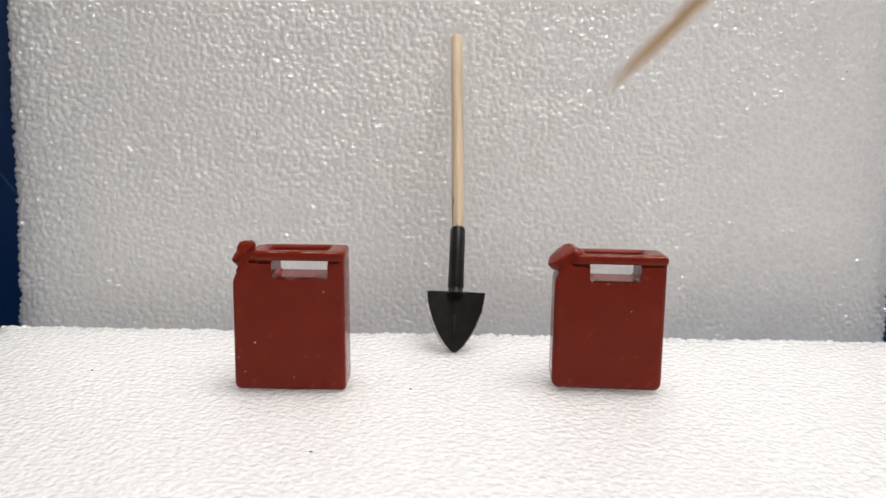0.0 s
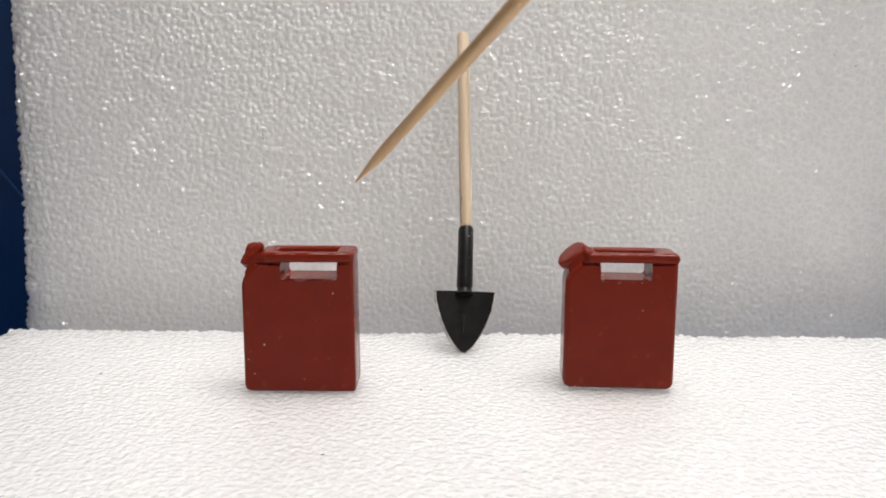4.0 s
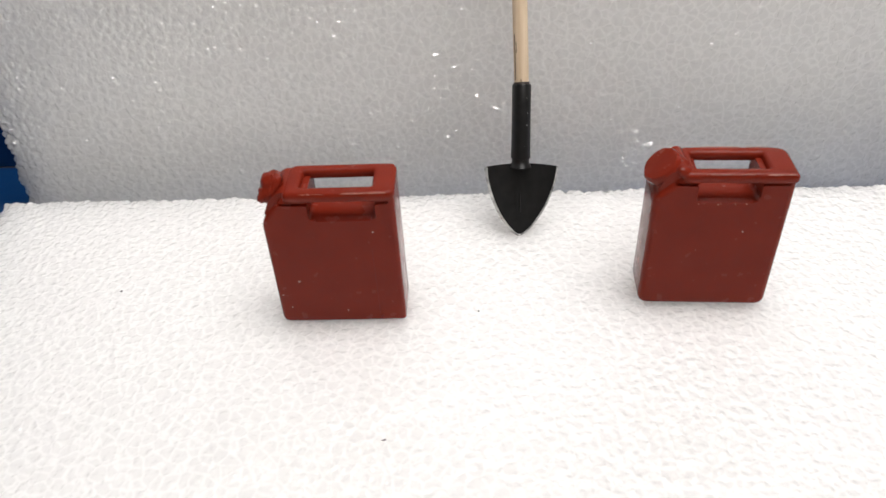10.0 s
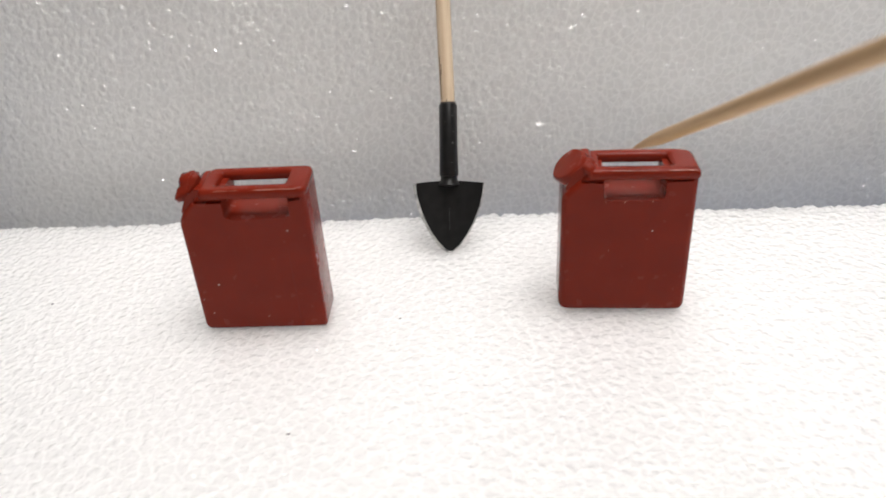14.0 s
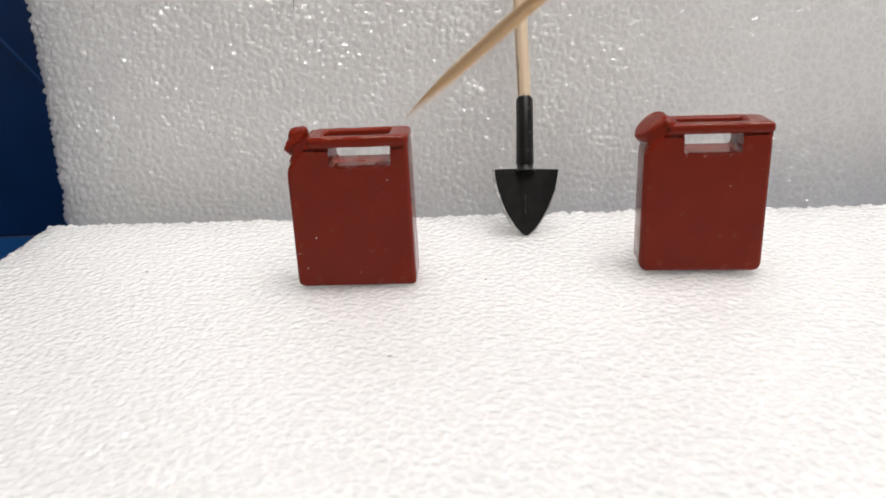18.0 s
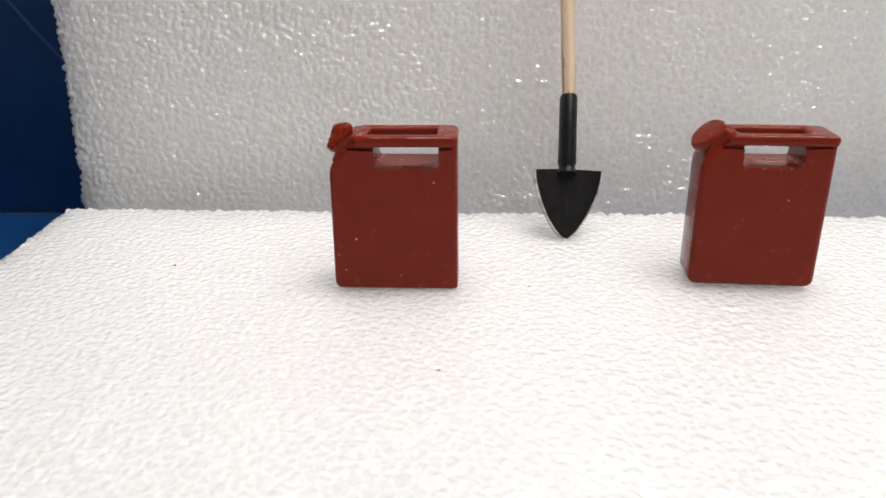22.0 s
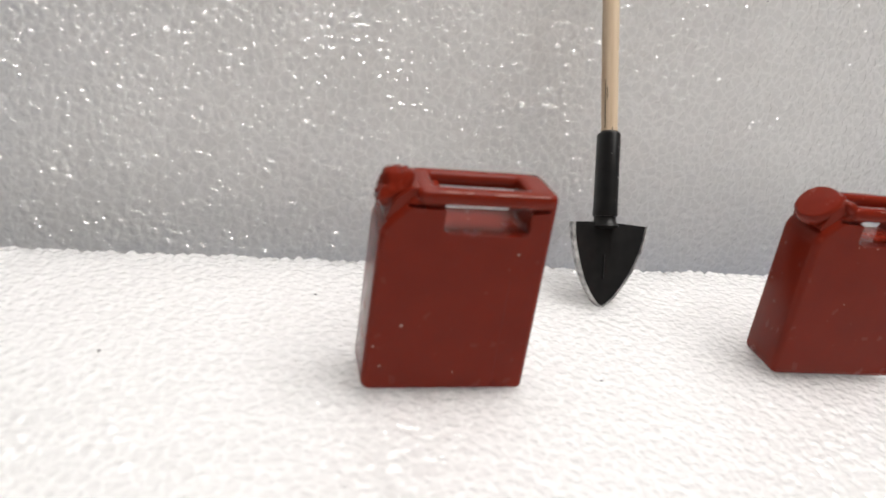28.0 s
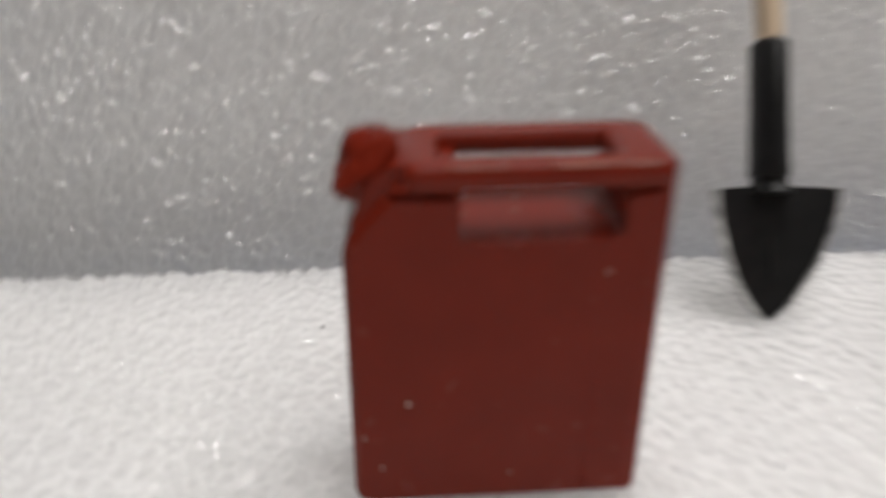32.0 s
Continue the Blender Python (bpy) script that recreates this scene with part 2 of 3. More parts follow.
def foam(name, fine, slope, gloss_ior):
    """Closed-cell foam: a soft translucent body under a glossy film; fine: wrinkles of the film to the metre, slope: how steep they are."""
    foam_mat = material(name, (0.9, 0.9, 0.885), 0.5, 0, 0.1)
    b = bsdf(foam_mat)
    b.inputs["Subsurface Weight"].default_value = 1.0
    b.inputs["Subsurface Radius"].default_value = (1.0, 1.0, 1.0)
    b.inputs["Subsurface Scale"].default_value = 0.03
    b.inputs["Coat Weight"].default_value = 1.0
    b.inputs["Coat Roughness"].default_value = 0.09
    b.inputs["Coat IOR"].default_value = gloss_ior
    coords = node(foam_mat, "ShaderNodeTexCoord")
    warp = node(foam_mat, "ShaderNodeTexNoise", Scale=260.0, Detail=2.0)
    warp_amount = node(foam_mat, "ShaderNodeVectorMath")
    warp_amount.operation = "MULTIPLY_ADD"
    warp_amount.inputs[1].default_value = (0.0016, 0.0016, 0.0016)
    link(foam_mat, coords.outputs["Object"], warp.inputs["Vector"])
    link(foam_mat, warp.outputs["Color"], warp_amount.inputs[0])
    link(foam_mat, coords.outputs["Object"], warp_amount.inputs[2])
    walls = node(foam_mat, "ShaderNodeTexVoronoi", Scale=340.0)
    walls.feature = "DISTANCE_TO_EDGE"
    link(foam_mat, warp_amount.outputs[0], walls.inputs["Vector"])
    # thin ridges where the cut bubbles meet, of uneven height, over fine wrinkles of the film
    ridge = node(foam_mat, "ShaderNodeMapRange")
    ridge.interpolation_type = "SMOOTHSTEP"
    for key, value in (("From Min", 0.0), ("From Max", 0.17), ("To Min", 1.0), ("To Max", 0.0)):
        ridge.inputs[key].default_value = value
    link(foam_mat, walls.outputs["Distance"], ridge.inputs["Value"])
    uneven = node(foam_mat, "ShaderNodeTexNoise", Scale=520.0, Detail=1.0)
    link(foam_mat, coords.outputs["Object"], uneven.inputs["Vector"])
    uneven_range = node(foam_mat, "ShaderNodeMapRange")
    for key, value in (("From Min", 0.36), ("From Max", 0.68), ("To Min", 0.0), ("To Max", 1.0)):
        uneven_range.inputs[key].default_value = value
    link(foam_mat, uneven.outputs["Fac"], uneven_range.inputs["Value"])
    crest = node(foam_mat, "ShaderNodeMath")
    crest.operation = "MULTIPLY"
    link(foam_mat, ridge.outputs["Result"], crest.inputs[0])
    link(foam_mat, uneven_range.outputs["Result"], crest.inputs[1])
    wrinkle = node(foam_mat, "ShaderNodeTexNoise", Scale=fine, Detail=0.8)
    link(foam_mat, coords.outputs["Object"], wrinkle.inputs["Vector"])
    skin_height = node(foam_mat, "ShaderNodeMath")
    skin_height.operation = "MULTIPLY_ADD"
    skin_height.inputs[1].default_value = 10.0
    link(foam_mat, wrinkle.outputs["Fac"], skin_height.inputs[0])
    link(foam_mat, crest.outputs[0], skin_height.inputs[2])
    skin = node(foam_mat, "ShaderNodeBump", Strength=1.0, Distance=slope / (10.0 * fine))
    link(foam_mat, skin_height.outputs[0], skin.inputs["Height"])
    # light spreads inside the foam, so its body takes little of the bubbles' relief; the skin takes all of it
    flat_way = node(foam_mat, "ShaderNodeVectorTransform", Vector=(0.0, 0.0, 1.0))
    flat_way.vector_type, flat_way.convert_from, flat_way.convert_to = "NORMAL", "OBJECT", "WORLD"
    shape = node(foam_mat, "ShaderNodeNewGeometry")
    blend = node(foam_mat, "ShaderNodeVectorMath")
    blend.operation = "ADD"
    link(foam_mat, flat_way.outputs[0], blend.inputs[0])
    scaled = node(foam_mat, "ShaderNodeVectorMath")
    scaled.operation = "SCALE"
    scaled.inputs["Scale"].default_value = 0.14
    link(foam_mat, shape.outputs["Normal"], scaled.inputs[0])
    link(foam_mat, scaled.outputs[0], blend.inputs[1])
    unit = node(foam_mat, "ShaderNodeVectorMath")
    unit.operation = "NORMALIZE"
    link(foam_mat, blend.outputs[0], unit.inputs[0])
    link(foam_mat, unit.outputs[0], b.inputs["Normal"])
    link(foam_mat, skin.outputs["Normal"], b.inputs["Coat Normal"])
    tone = node(foam_mat, "ShaderNodeValToRGB")
    tone.color_ramp.elements[0].position, tone.color_ramp.elements[1].position = 0.0, 0.16
    tone.color_ramp.elements[0].color, tone.color_ramp.elements[1].color = (0.93, 0.93, 0.925, 1), (0.84, 0.84, 0.835, 1)
    link(foam_mat, walls.outputs["Distance"], tone.inputs["Fac"])
    link(foam_mat, tone.outputs["Color"], b.inputs["Base Color"])
    return foam_mat


floor_foam_mat = foam("white_foam", 600.0, 0.75, 1.85)
wall_foam_mat = foam("white_foam_upright", 590.0, 1.10, 2.4)

red_mat = material("red_oxide_paint", (0.19, 0.017, 0.0075), 0.2, 0, 0.16)
mottled(red_mat, (0.176, 0.0162, 0.0070), (0.204, 0.0190, 0.0082), 120, 5)
bumped(red_mat, 130, 0.16, 0.0006, 2)
gloss = node(red_mat, "ShaderNodeTexNoise", Scale=260.0, Detail=3.0)
gloss_range = node(red_mat, "ShaderNodeMapRange")
for key, value in (("From Min", 0.3), ("From Max", 0.7), ("To Min", 0.09), ("To Max", 0.30)):
    gloss_range.inputs[key].default_value = value
link(red_mat, node(red_mat, "ShaderNodeTexCoord").outputs["Object"], gloss.inputs["Vector"])
link(red_mat, gloss.outputs["Fac"], gloss_range.inputs["Value"])
link(red_mat, gloss_range.outputs["Result"], bsdf(red_mat).inputs["Roughness"])

deep_red_mat = material("deep_red_paint", (0.14, 0.013, 0.008), 0.6, 0, 0.1)
mottled(deep_red_mat, (0.150, 0.014, 0.008), (0.190, 0.0165, 0.0092), 400, 4)

# pale red for worn paint and chips, and for the left ring's painted sheen
worn_sheen_red_mat = material("worn_and_sheen_red", (0.5, 0.2, 0.14), 0.4)
mottled(worn_sheen_red_mat, (0.36, 0.10, 0.06), (0.6, 0.30, 0.22), 700, 4)

black_mat = material("black_paint", (0.007, 0.007, 0.0075), 0.42, 0, 0.3)
mottled(black_mat, (0.004, 0.004, 0.0045), (0.011, 0.011, 0.011), 300, 5)
bumped(black_mat, 900, 0.2, 0.0002, 4)
worn_mat = material("worn_steel_edge", (0.33, 0.33, 0.33), 0.5, 0.3)
mottled(worn_mat, (0.14, 0.14, 0.14), (0.75, 0.75, 0.74), 500, 4)

# slightly paler black that paints the blade's spine highlight
glint_mat = material("spine_highlight_black", (0.05, 0.05, 0.05), 0.5)
mottled(glint_mat, (0.006, 0.006, 0.006), (0.022, 0.022, 0.022), 900, 4)

wood_mat = material("pale_wood", (0.6, 0.42, 0.25), 0.55)
mottled(wood_mat, (0.58, 0.43, 0.28), (0.74, 0.60, 0.44), 500, 6, (1, 1, 0.06))
bumped(wood_mat, 900, 0.3, 0.0002, 5, (1, 1, 0.05))
smudge_mat = material("dark_smudge", (0.05, 0.04, 0.035), 0.6)
skewer_mat = material("bamboo", (0.6, 0.38, 0.19), 0.5)
mottled(skewer_mat, (0.50, 0.31, 0.14), (0.66, 0.45, 0.25), 500, 6, (1, 1, 0.05))
bumped(skewer_mat, 900, 0.4, 0.0002, 5, (1, 1, 0.04))

# lit copy of the blue plastic: light from above is put into the colour
lit_blue_mat = material("lit_blue_plastic", (0.004, 0.05, 0.18), 0.35)
mottled(lit_blue_mat, (0.004, 0.045, 0.16), (0.005, 0.06, 0.21), 30, 4)
bumped(lit_blue_mat, 200, 0.15, 0.0006, 4)
blue_mat = material("blue_plastic", (0.003, 0.034, 0.13), 0.35)
mottled(blue_mat, (0.0026, 0.029, 0.105), (0.0038, 0.042, 0.15), 30, 4)
bumped(blue_mat, 200, 0.15, 0.0006, 4)
speck_mat = material("pale_speck", (0.55, 0.40, 0.34), 0.6)
dark_mat = material("dark_fibre", (0.05, 0.05, 0.06), 0.8)
plaster_mat = material("room_plaster", (0.6, 0.59, 0.57), 0.9)
mottled(plaster_mat, (0.55, 0.54, 0.52), (0.64, 0.63, 0.61), 3, 5)
table_mat = material("table_wood", (0.25, 0.16, 0.09), 0.5)
mottled(table_mat, (0.20, 0.12, 0.07), (0.30, 0.19, 0.11), 12, 6, (1, 8, 1))
white_metal = material("white_metal", (0.75, 0.75, 0.75), 0.4)
glow_mat = material("lamp_diffuser", (0.9, 0.9, 0.9), 0.5)
bsdf(glow_mat).inputs["Emission Color"].default_value = (1, 0.97, 0.92, 1)
bsdf(glow_mat).inputs["Emission Strength"].default_value = 3.0


# ---- mesh helpers ----
def finish(bm, name, mat, smooth=True):
    bmesh.ops.recalc_face_normals(bm, faces=bm.faces)
    me = bpy.data.meshes.new(name)
    bm.to_mesh(me)
    bm.free()
    me.materials.append(mat)
    if smooth:
        me.set_sharp_from_angle(angle=radians(40))
        for p in me.polygons:
            p.use_smooth = len(p.vertices) < 5
    return me


def part(name, bm, mat, parent, label="", m=None):
    ob = new(name, finish(bm, name, mat))
    ob.parent = parent
    if m is not None:
        ob.matrix_basis = m
    if label:
        ob["label"] = label
    return ob


def empty(name, m, label, category, group="", kind=""):
    ob = new(name)
    ob.empty_display_size = 0.01
    ob.matrix_world = m
    return tagged(ob, label, category, group, kind)


def box_bm(x0, x1, y0, y1, z0, z1, bevel=0.0, segments=2):
    bm = bmesh.new()
    bmesh.ops.create_cube(bm, size=1)
    for v in bm.verts:
        v.co = ((x0 + x1) / 2 + v.co.x * (x1 - x0), (y0 + y1) / 2 + v.co.y * (y1 - y0), (z0 + z1) / 2 + v.co.z * (z1 - z0))
    if bevel:
        bmesh.ops.bevel(bm, geom=list(bm.edges), offset=bevel, segments=segments, profile=0.5, affect="EDGES", clamp_overlap=True)
    return bm


def prism_bm(outline, y0, y1, bevel=0.0, segments=2):
    """An outline in x and z, carried from y0 to y1, with rounded rims."""
    bm = bmesh.new()
    front = [bm.verts.new((x, y0, z)) for x, z in outline]
    back = [bm.verts.new((x, y1, z)) for x, z in outline]
    n = len(outline)
    rims = [bm.faces.new(front), bm.faces.new(back[::-1])]
    for i in range(n):
        bm.faces.new((front[i], back[i], back[(i + 1) % n], front[(i + 1) % n]))
    if bevel:
        edges = list({e for f in rims for e in f.edges})
        bmesh.ops.bevel(bm, geom=edges, offset=bevel, segments=segments, profile=0.5, affect="EDGES", clamp_overlap=True)
    return bm


def soft_prism_bm(points, y0, y1, r, segments=5):
    """A convex outline in x and z, each point with its corner radius, carried from y0 to y1, its rims rounded by r."""
    n = len(points)

    def inset(d):
        out = []
        for i in range(n):
            a, b, c = (Vector(points[k % n][:2]) for k in (i - 1, i, i + 1))
            u, w = (b - a).normalized(), (c - b).normalized()
            nu, nw = Vector((-u.y, u.x)), Vector((-w.y, w.x))
            m = (nu + nw) / (1 + nu.dot(nw))
            out.append((*(b + m * d), max(points[i][2] - d, 0.0002)))
        return rounded(out, 0.0, 5)

    bm = bmesh.new()
    turns = [math.pi / 2 * k / segments for k in range(segments + 1)]
    rings = [(r * (1 - math.sin(a)), y0 + r * (1 - math.cos(a))) for a in turns] + [(r * (1 - math.sin(a)), y1 - r * (1 - math.cos(a))) for a in turns[::-1]]
    rings = [[bm.verts.new((x, y, z)) for x, z in inset(d)] for d, y in rings]
    for p, q in zip(rings, rings[1:]):
        for i in range(len(p)):
            j = (i + 1) % len(p)
            bm.faces.new((p[i], p[j], q[j], q[i]))
    bm.faces.new(rings[0]), bm.faces.new(rings[-1][::-1])
    return bm


def rounded(points, default=0.0, steps=4):
    """Rounds the corners of an outline; each point is x, z and, where it differs, its own radius."""
    out = []
    n = len(points)
    for i, p in enumerate(points):
        r = p[2] if len(p) > 2 else default
        a, b, c = Vector(points[i - 1][:2]), Vector(p[:2]), Vector(points[(i + 1) % n][:2])
        if not r:
            out.append(tuple(b))
            continue
        u, w = (a - b), (c - b)
        r = min(r, u.length * 0.49, w.length * 0.49)
        s, e = b + u.normalized() * r, b + w.normalized() * r
        for k in range(steps + 1):
            t = k / steps
            out.append(tuple((1 - t) ** 2 * s + 2 * t * (1 - t) * b + t * t * e))
    return out


def carve(bm, cutters):
    """Takes the cutters' solids out of a solid."""
    def plain(mesh, name):
        bmesh.ops.recalc_face_normals(mesh, faces=mesh.faces)
        me = bpy.data.meshes.new(name)
        mesh.to_mesh(me)
        mesh.free()
        return new(name, me)

    block = plain(bm, "block")
    tools = [plain(c, "cutter") for c in cutters]
    for tool in tools:
        cut = block.modifiers.new("cut", "BOOLEAN")
        cut.operation, cut.object, cut.solver = "DIFFERENCE", tool, "EXACT"
    bpy.context.view_layer.update()
    graph = bpy.context.evaluated_depsgraph_get()
    out = bmesh.new()
    out.from_mesh(block.evaluated_get(graph).data)
    for ob in [block, *tools]:
        me = ob.data
        bpy.data.objects.remove(ob)
        bpy.data.meshes.remove(me)
    return out


def lathe_bm(profile, n=24, cap_ends=True):
    """A profile of radius and height turned round z."""
    bm = bmesh.new()
    rings = []
    for r, z in profile:
        if r < 1e-6:
            rings.append([bm.verts.new((0, 0, z))])
        else:
            rings.append([bm.verts.new((r * math.cos(2 * math.pi * i / n), r * math.sin(2 * math.pi * i / n), z)) for i in range(n)])
    for a, b in zip(rings, rings[1:]):
        for i in range(n):
            j = (i + 1) % n
            quad = [a[i % len(a)], a[j % len(a)], b[j % len(b)], b[i % len(b)]]
            quad = list(dict.fromkeys(quad))
            if len(quad) > 2:
                bm.faces.new(quad)
    if cap_ends:
        for ring, turn in ((rings[0], -1), (rings[-1], 1)):
            if len(ring) > 2:
                bm.faces.new(ring[::turn])
    return bm


# ---- foam sheets ----
def cell_relief(u, v, size, seed, flattest, steepest):
    """The height of a field of round foam bubbles, each a cap of its own size and steepness."""
    rng = np.random.default_rng(seed)
    cu, cv = np.floor(u / size).astype(int), np.floor(v / size).astype(int)
    ou, ov = cu.min() - 1, cv.min() - 1
    shape = (cu.max() - ou + 2, cv.max() - ov + 2)
    jx, jy = rng.random(shape), rng.random(shape)
    rad = size * (0.47 + 0.34 * rng.random(shape) ** 1.5)
    rim = np.radians(flattest + (steepest - flattest) * rng.random(shape))
    ball = rad / np.sin(rim)
    sunk = ball * np.cos(rim)
    squash = 0.8 + 0.45 * rng.random(shape)
    top = np.zeros(u.shape)
    for du in (-1, 0, 1):
        for dv in (-1, 0, 1):
            i = (cu + du - ou, cv + dv - ov)
            dx = ((cu + du + jx[i]) * size - u) * squash[i]
            dy = ((cv + dv + jy[i]) * size - v) / squash[i]
            cap = np.sqrt(np.maximum(ball[i] ** 2 - dx * dx - dy * dy, 0)) - sunk[i]
            top = np.maximum(top, cap)
    return top


def foam_sheet(name, m, mat, width, height, thick, cell, rims, depth, step, seed, label):
    """A slab in the plane of local x (width) and y (height), its bubbled face towards local +z at 0, its four rims turned back."""
    turn_r = 0.0022
    arc = turn_r * math.pi / 2
    over = arc + thick - 2 * turn_r
    rough = np.arange(0.0015, over - arc + 0.0015, 0.0015)

    def stations(length):
        face = np.arange(-arc, length + arc, step)
        return np.concatenate([(-arc - rough)[::-1], face, length + arc + rough])

    us, vs = stations(width), stations(height)
    U, V = np.meshgrid(us, vs, indexing="ij")

    def bend(s, length):
        """Place along, drop behind the face, and the lean of the normal."""
        low, high = -np.minimum(s, 0), np.maximum(s - length, 0)
        o = low + high
        side = np.where(high > 0, 1.0, -1.0)
        a = np.minimum(o / turn_r, math.pi / 2)
        out = turn_r * np.sin(a)
        drop = turn_r * (1 - np.cos(a)) + np.maximum(o - arc, 0)
        return np.clip(s, 0, length) + side * out, drop, side * np.sin(a)

    X, dx, nx = bend(U, width)
    Y, dy, ny = bend(V, height)
    Z = -np.maximum(dx, dy)
    nz = np.sqrt(np.maximum(1 - nx * nx, 0.0) * np.maximum(1 - ny * ny, 0.0))
    length = np.sqrt(nx * nx + ny * ny + nz * nz) + 1e-9
    h = cell_relief(U + 5, V + 5, cell, seed, *rims)
    wave = 0.0002 * (np.sin(U * 41 + seed) * np.sin(V * 33 + 2) + 0.6 * np.sin(U * 97 + V * 71))
    # the cut bubbles stand out along the rims
    near_rim = np.clip(np.minimum(np.minimum(U, width - U), np.minimum(V, height - V)), 0, None)
    d = (h - depth) * (1 + 1.9 * np.exp(-near_rim / 0.0025)) + wave
    P = np.stack([X + d * nx / length, Y + d * ny / length, Z + d * nz / length], -1).reshape(-1, 3)
    a, b = U.shape
    idx = np.arange(a * b).reshape(a, b)
    quads = np.stack([idx[:-1, :-1], idx[1:, :-1], idx[1:, 1:], idx[:-1, 1:]], -1).reshape(-1, 4)
    me = bpy.data.meshes.new(name)
    me.vertices.add(len(P))
    me.vertices.foreach_set("co", P.astype(np.float32).ravel())
    me.loops.add(quads.size)
    me.loops.foreach_set("vertex_index", quads.astype(np.int32).ravel())
    me.polygons.add(len(quads))
    me.polygons.foreach_set("loop_start", np.arange(0, quads.size, 4, dtype=np.int32))
    me.polygons.foreach_set("use_smooth", np.ones(len(quads), dtype=bool))
    me.update(calc_edges=True)
    me.materials.append(mat)
    ob = new(name, me)
    ob.matrix_world = m
    return tagged(ob, label, "foam sheet")


floor_foam = foam_sheet("foam_base_sheet", pose(-0.1605, -0.262, -0.0001), floor_foam_mat, 0.40, 0.2650, 0.025, 0.0021, (12, 28), 0.00020, 0.00041, 3,
                        "thick white bubbly packing foam sheet lying flat as a floor")
WALL = pose(0, 0.028, 0, 0, 0, 3.15) @ pose(0, 0, 0, 90 - 7.4)
wall_foam = foam_sheet("foam_back_sheet", WALL @ pose(-0.1625, -0.025, 0), wall_foam_mat, 0.333, 0.205, 0.022, 0.0022, (20, 42), 0.00028, 0.00032, 8,
                       "white bubbly packing foam sheet standing upright, leaning back")

# dust and fibres on the foam
def fleck(sheet, x, y, w, h, turn, mat):
    bm = bmesh.new()
    bmesh.ops.create_icosphere(bm, subdivisions=2, radius=0.5)
    for v in bm.verts:
        v.co = Vector((v.co.x * w, v.co.y * h, v.co.z * min(w, h) * 0.6))
        v.co += 0.2 * min(w, h) * noise.noise_vector(v.co * 3000 + Vector((x * 900, y * 900, 0)))
    part("fleck", bm, mat, sheet, "", pose(x, y, 0.00035, 0, 0, turn))


for u, v, w, h, turn in ((-0.0736, 0.0672, 0.00030, 0.0038, 3), (-0.1047, 0.1096, 0.0006, 0.0005, 0), (0.1508, 0.0936, 0.0006, 0.0005, 20), (0.0595, 0.0707, 0.0005, 0.0004, 0)):
    fleck(wall_foam, u + 0.1625, v + 0.025, w, h, turn, dark_mat)
fleck(wall_foam, 0.1427 + 0.1625, 0.0978 + 0.025, 0.0011, 0.0007, 20, speck_mat)
for x, y, w, h, turn in ((-0.0325, -0.086, 0.0011, 0.0004, 10), (-0.109, -0.0375, 0.0007, 0.0006, 0), (-0.011, -0.047, 0.0006, 0.0005, 0), (-0.068, -0.0145, 0.0007, 0.0005, 0)):
    fleck(floor_foam, x + 0.1605, y + 0.262, w, h, turn, dark_mat)

# ---- blue board and base behind the foam ----
board = empty("blue_backboard", pose(0, 0.0620, -0.0266, -7.4), "dark blue plastic board with a diagonal crease, standing behind foam", "board")
part("panel", box_bm(-0.55, 0.55, 0.0, 0.006, 0.0, 0.42, 0.0015), blue_mat, board)
part("crease", box_bm(-0.001, 0.001, -0.0006, 0.0006, -0.16, 0.16, 0.0004), blue_mat, board, "pale diagonal crease", pose(-0.222, -0.0002, 0.1025, 0, -39, 0))
base = empty("blue_base_board", pose(0, 0, -0.0265), "blue plastic board lying on the table under foam", "board")
part("panel", box_bm(-0.55, 0.55, -0.42, 0.0625, -0.006, 0.0, 0.0008), lit_blue_mat, base)


# ---- jerrycans ----
DEPTH = 0.012


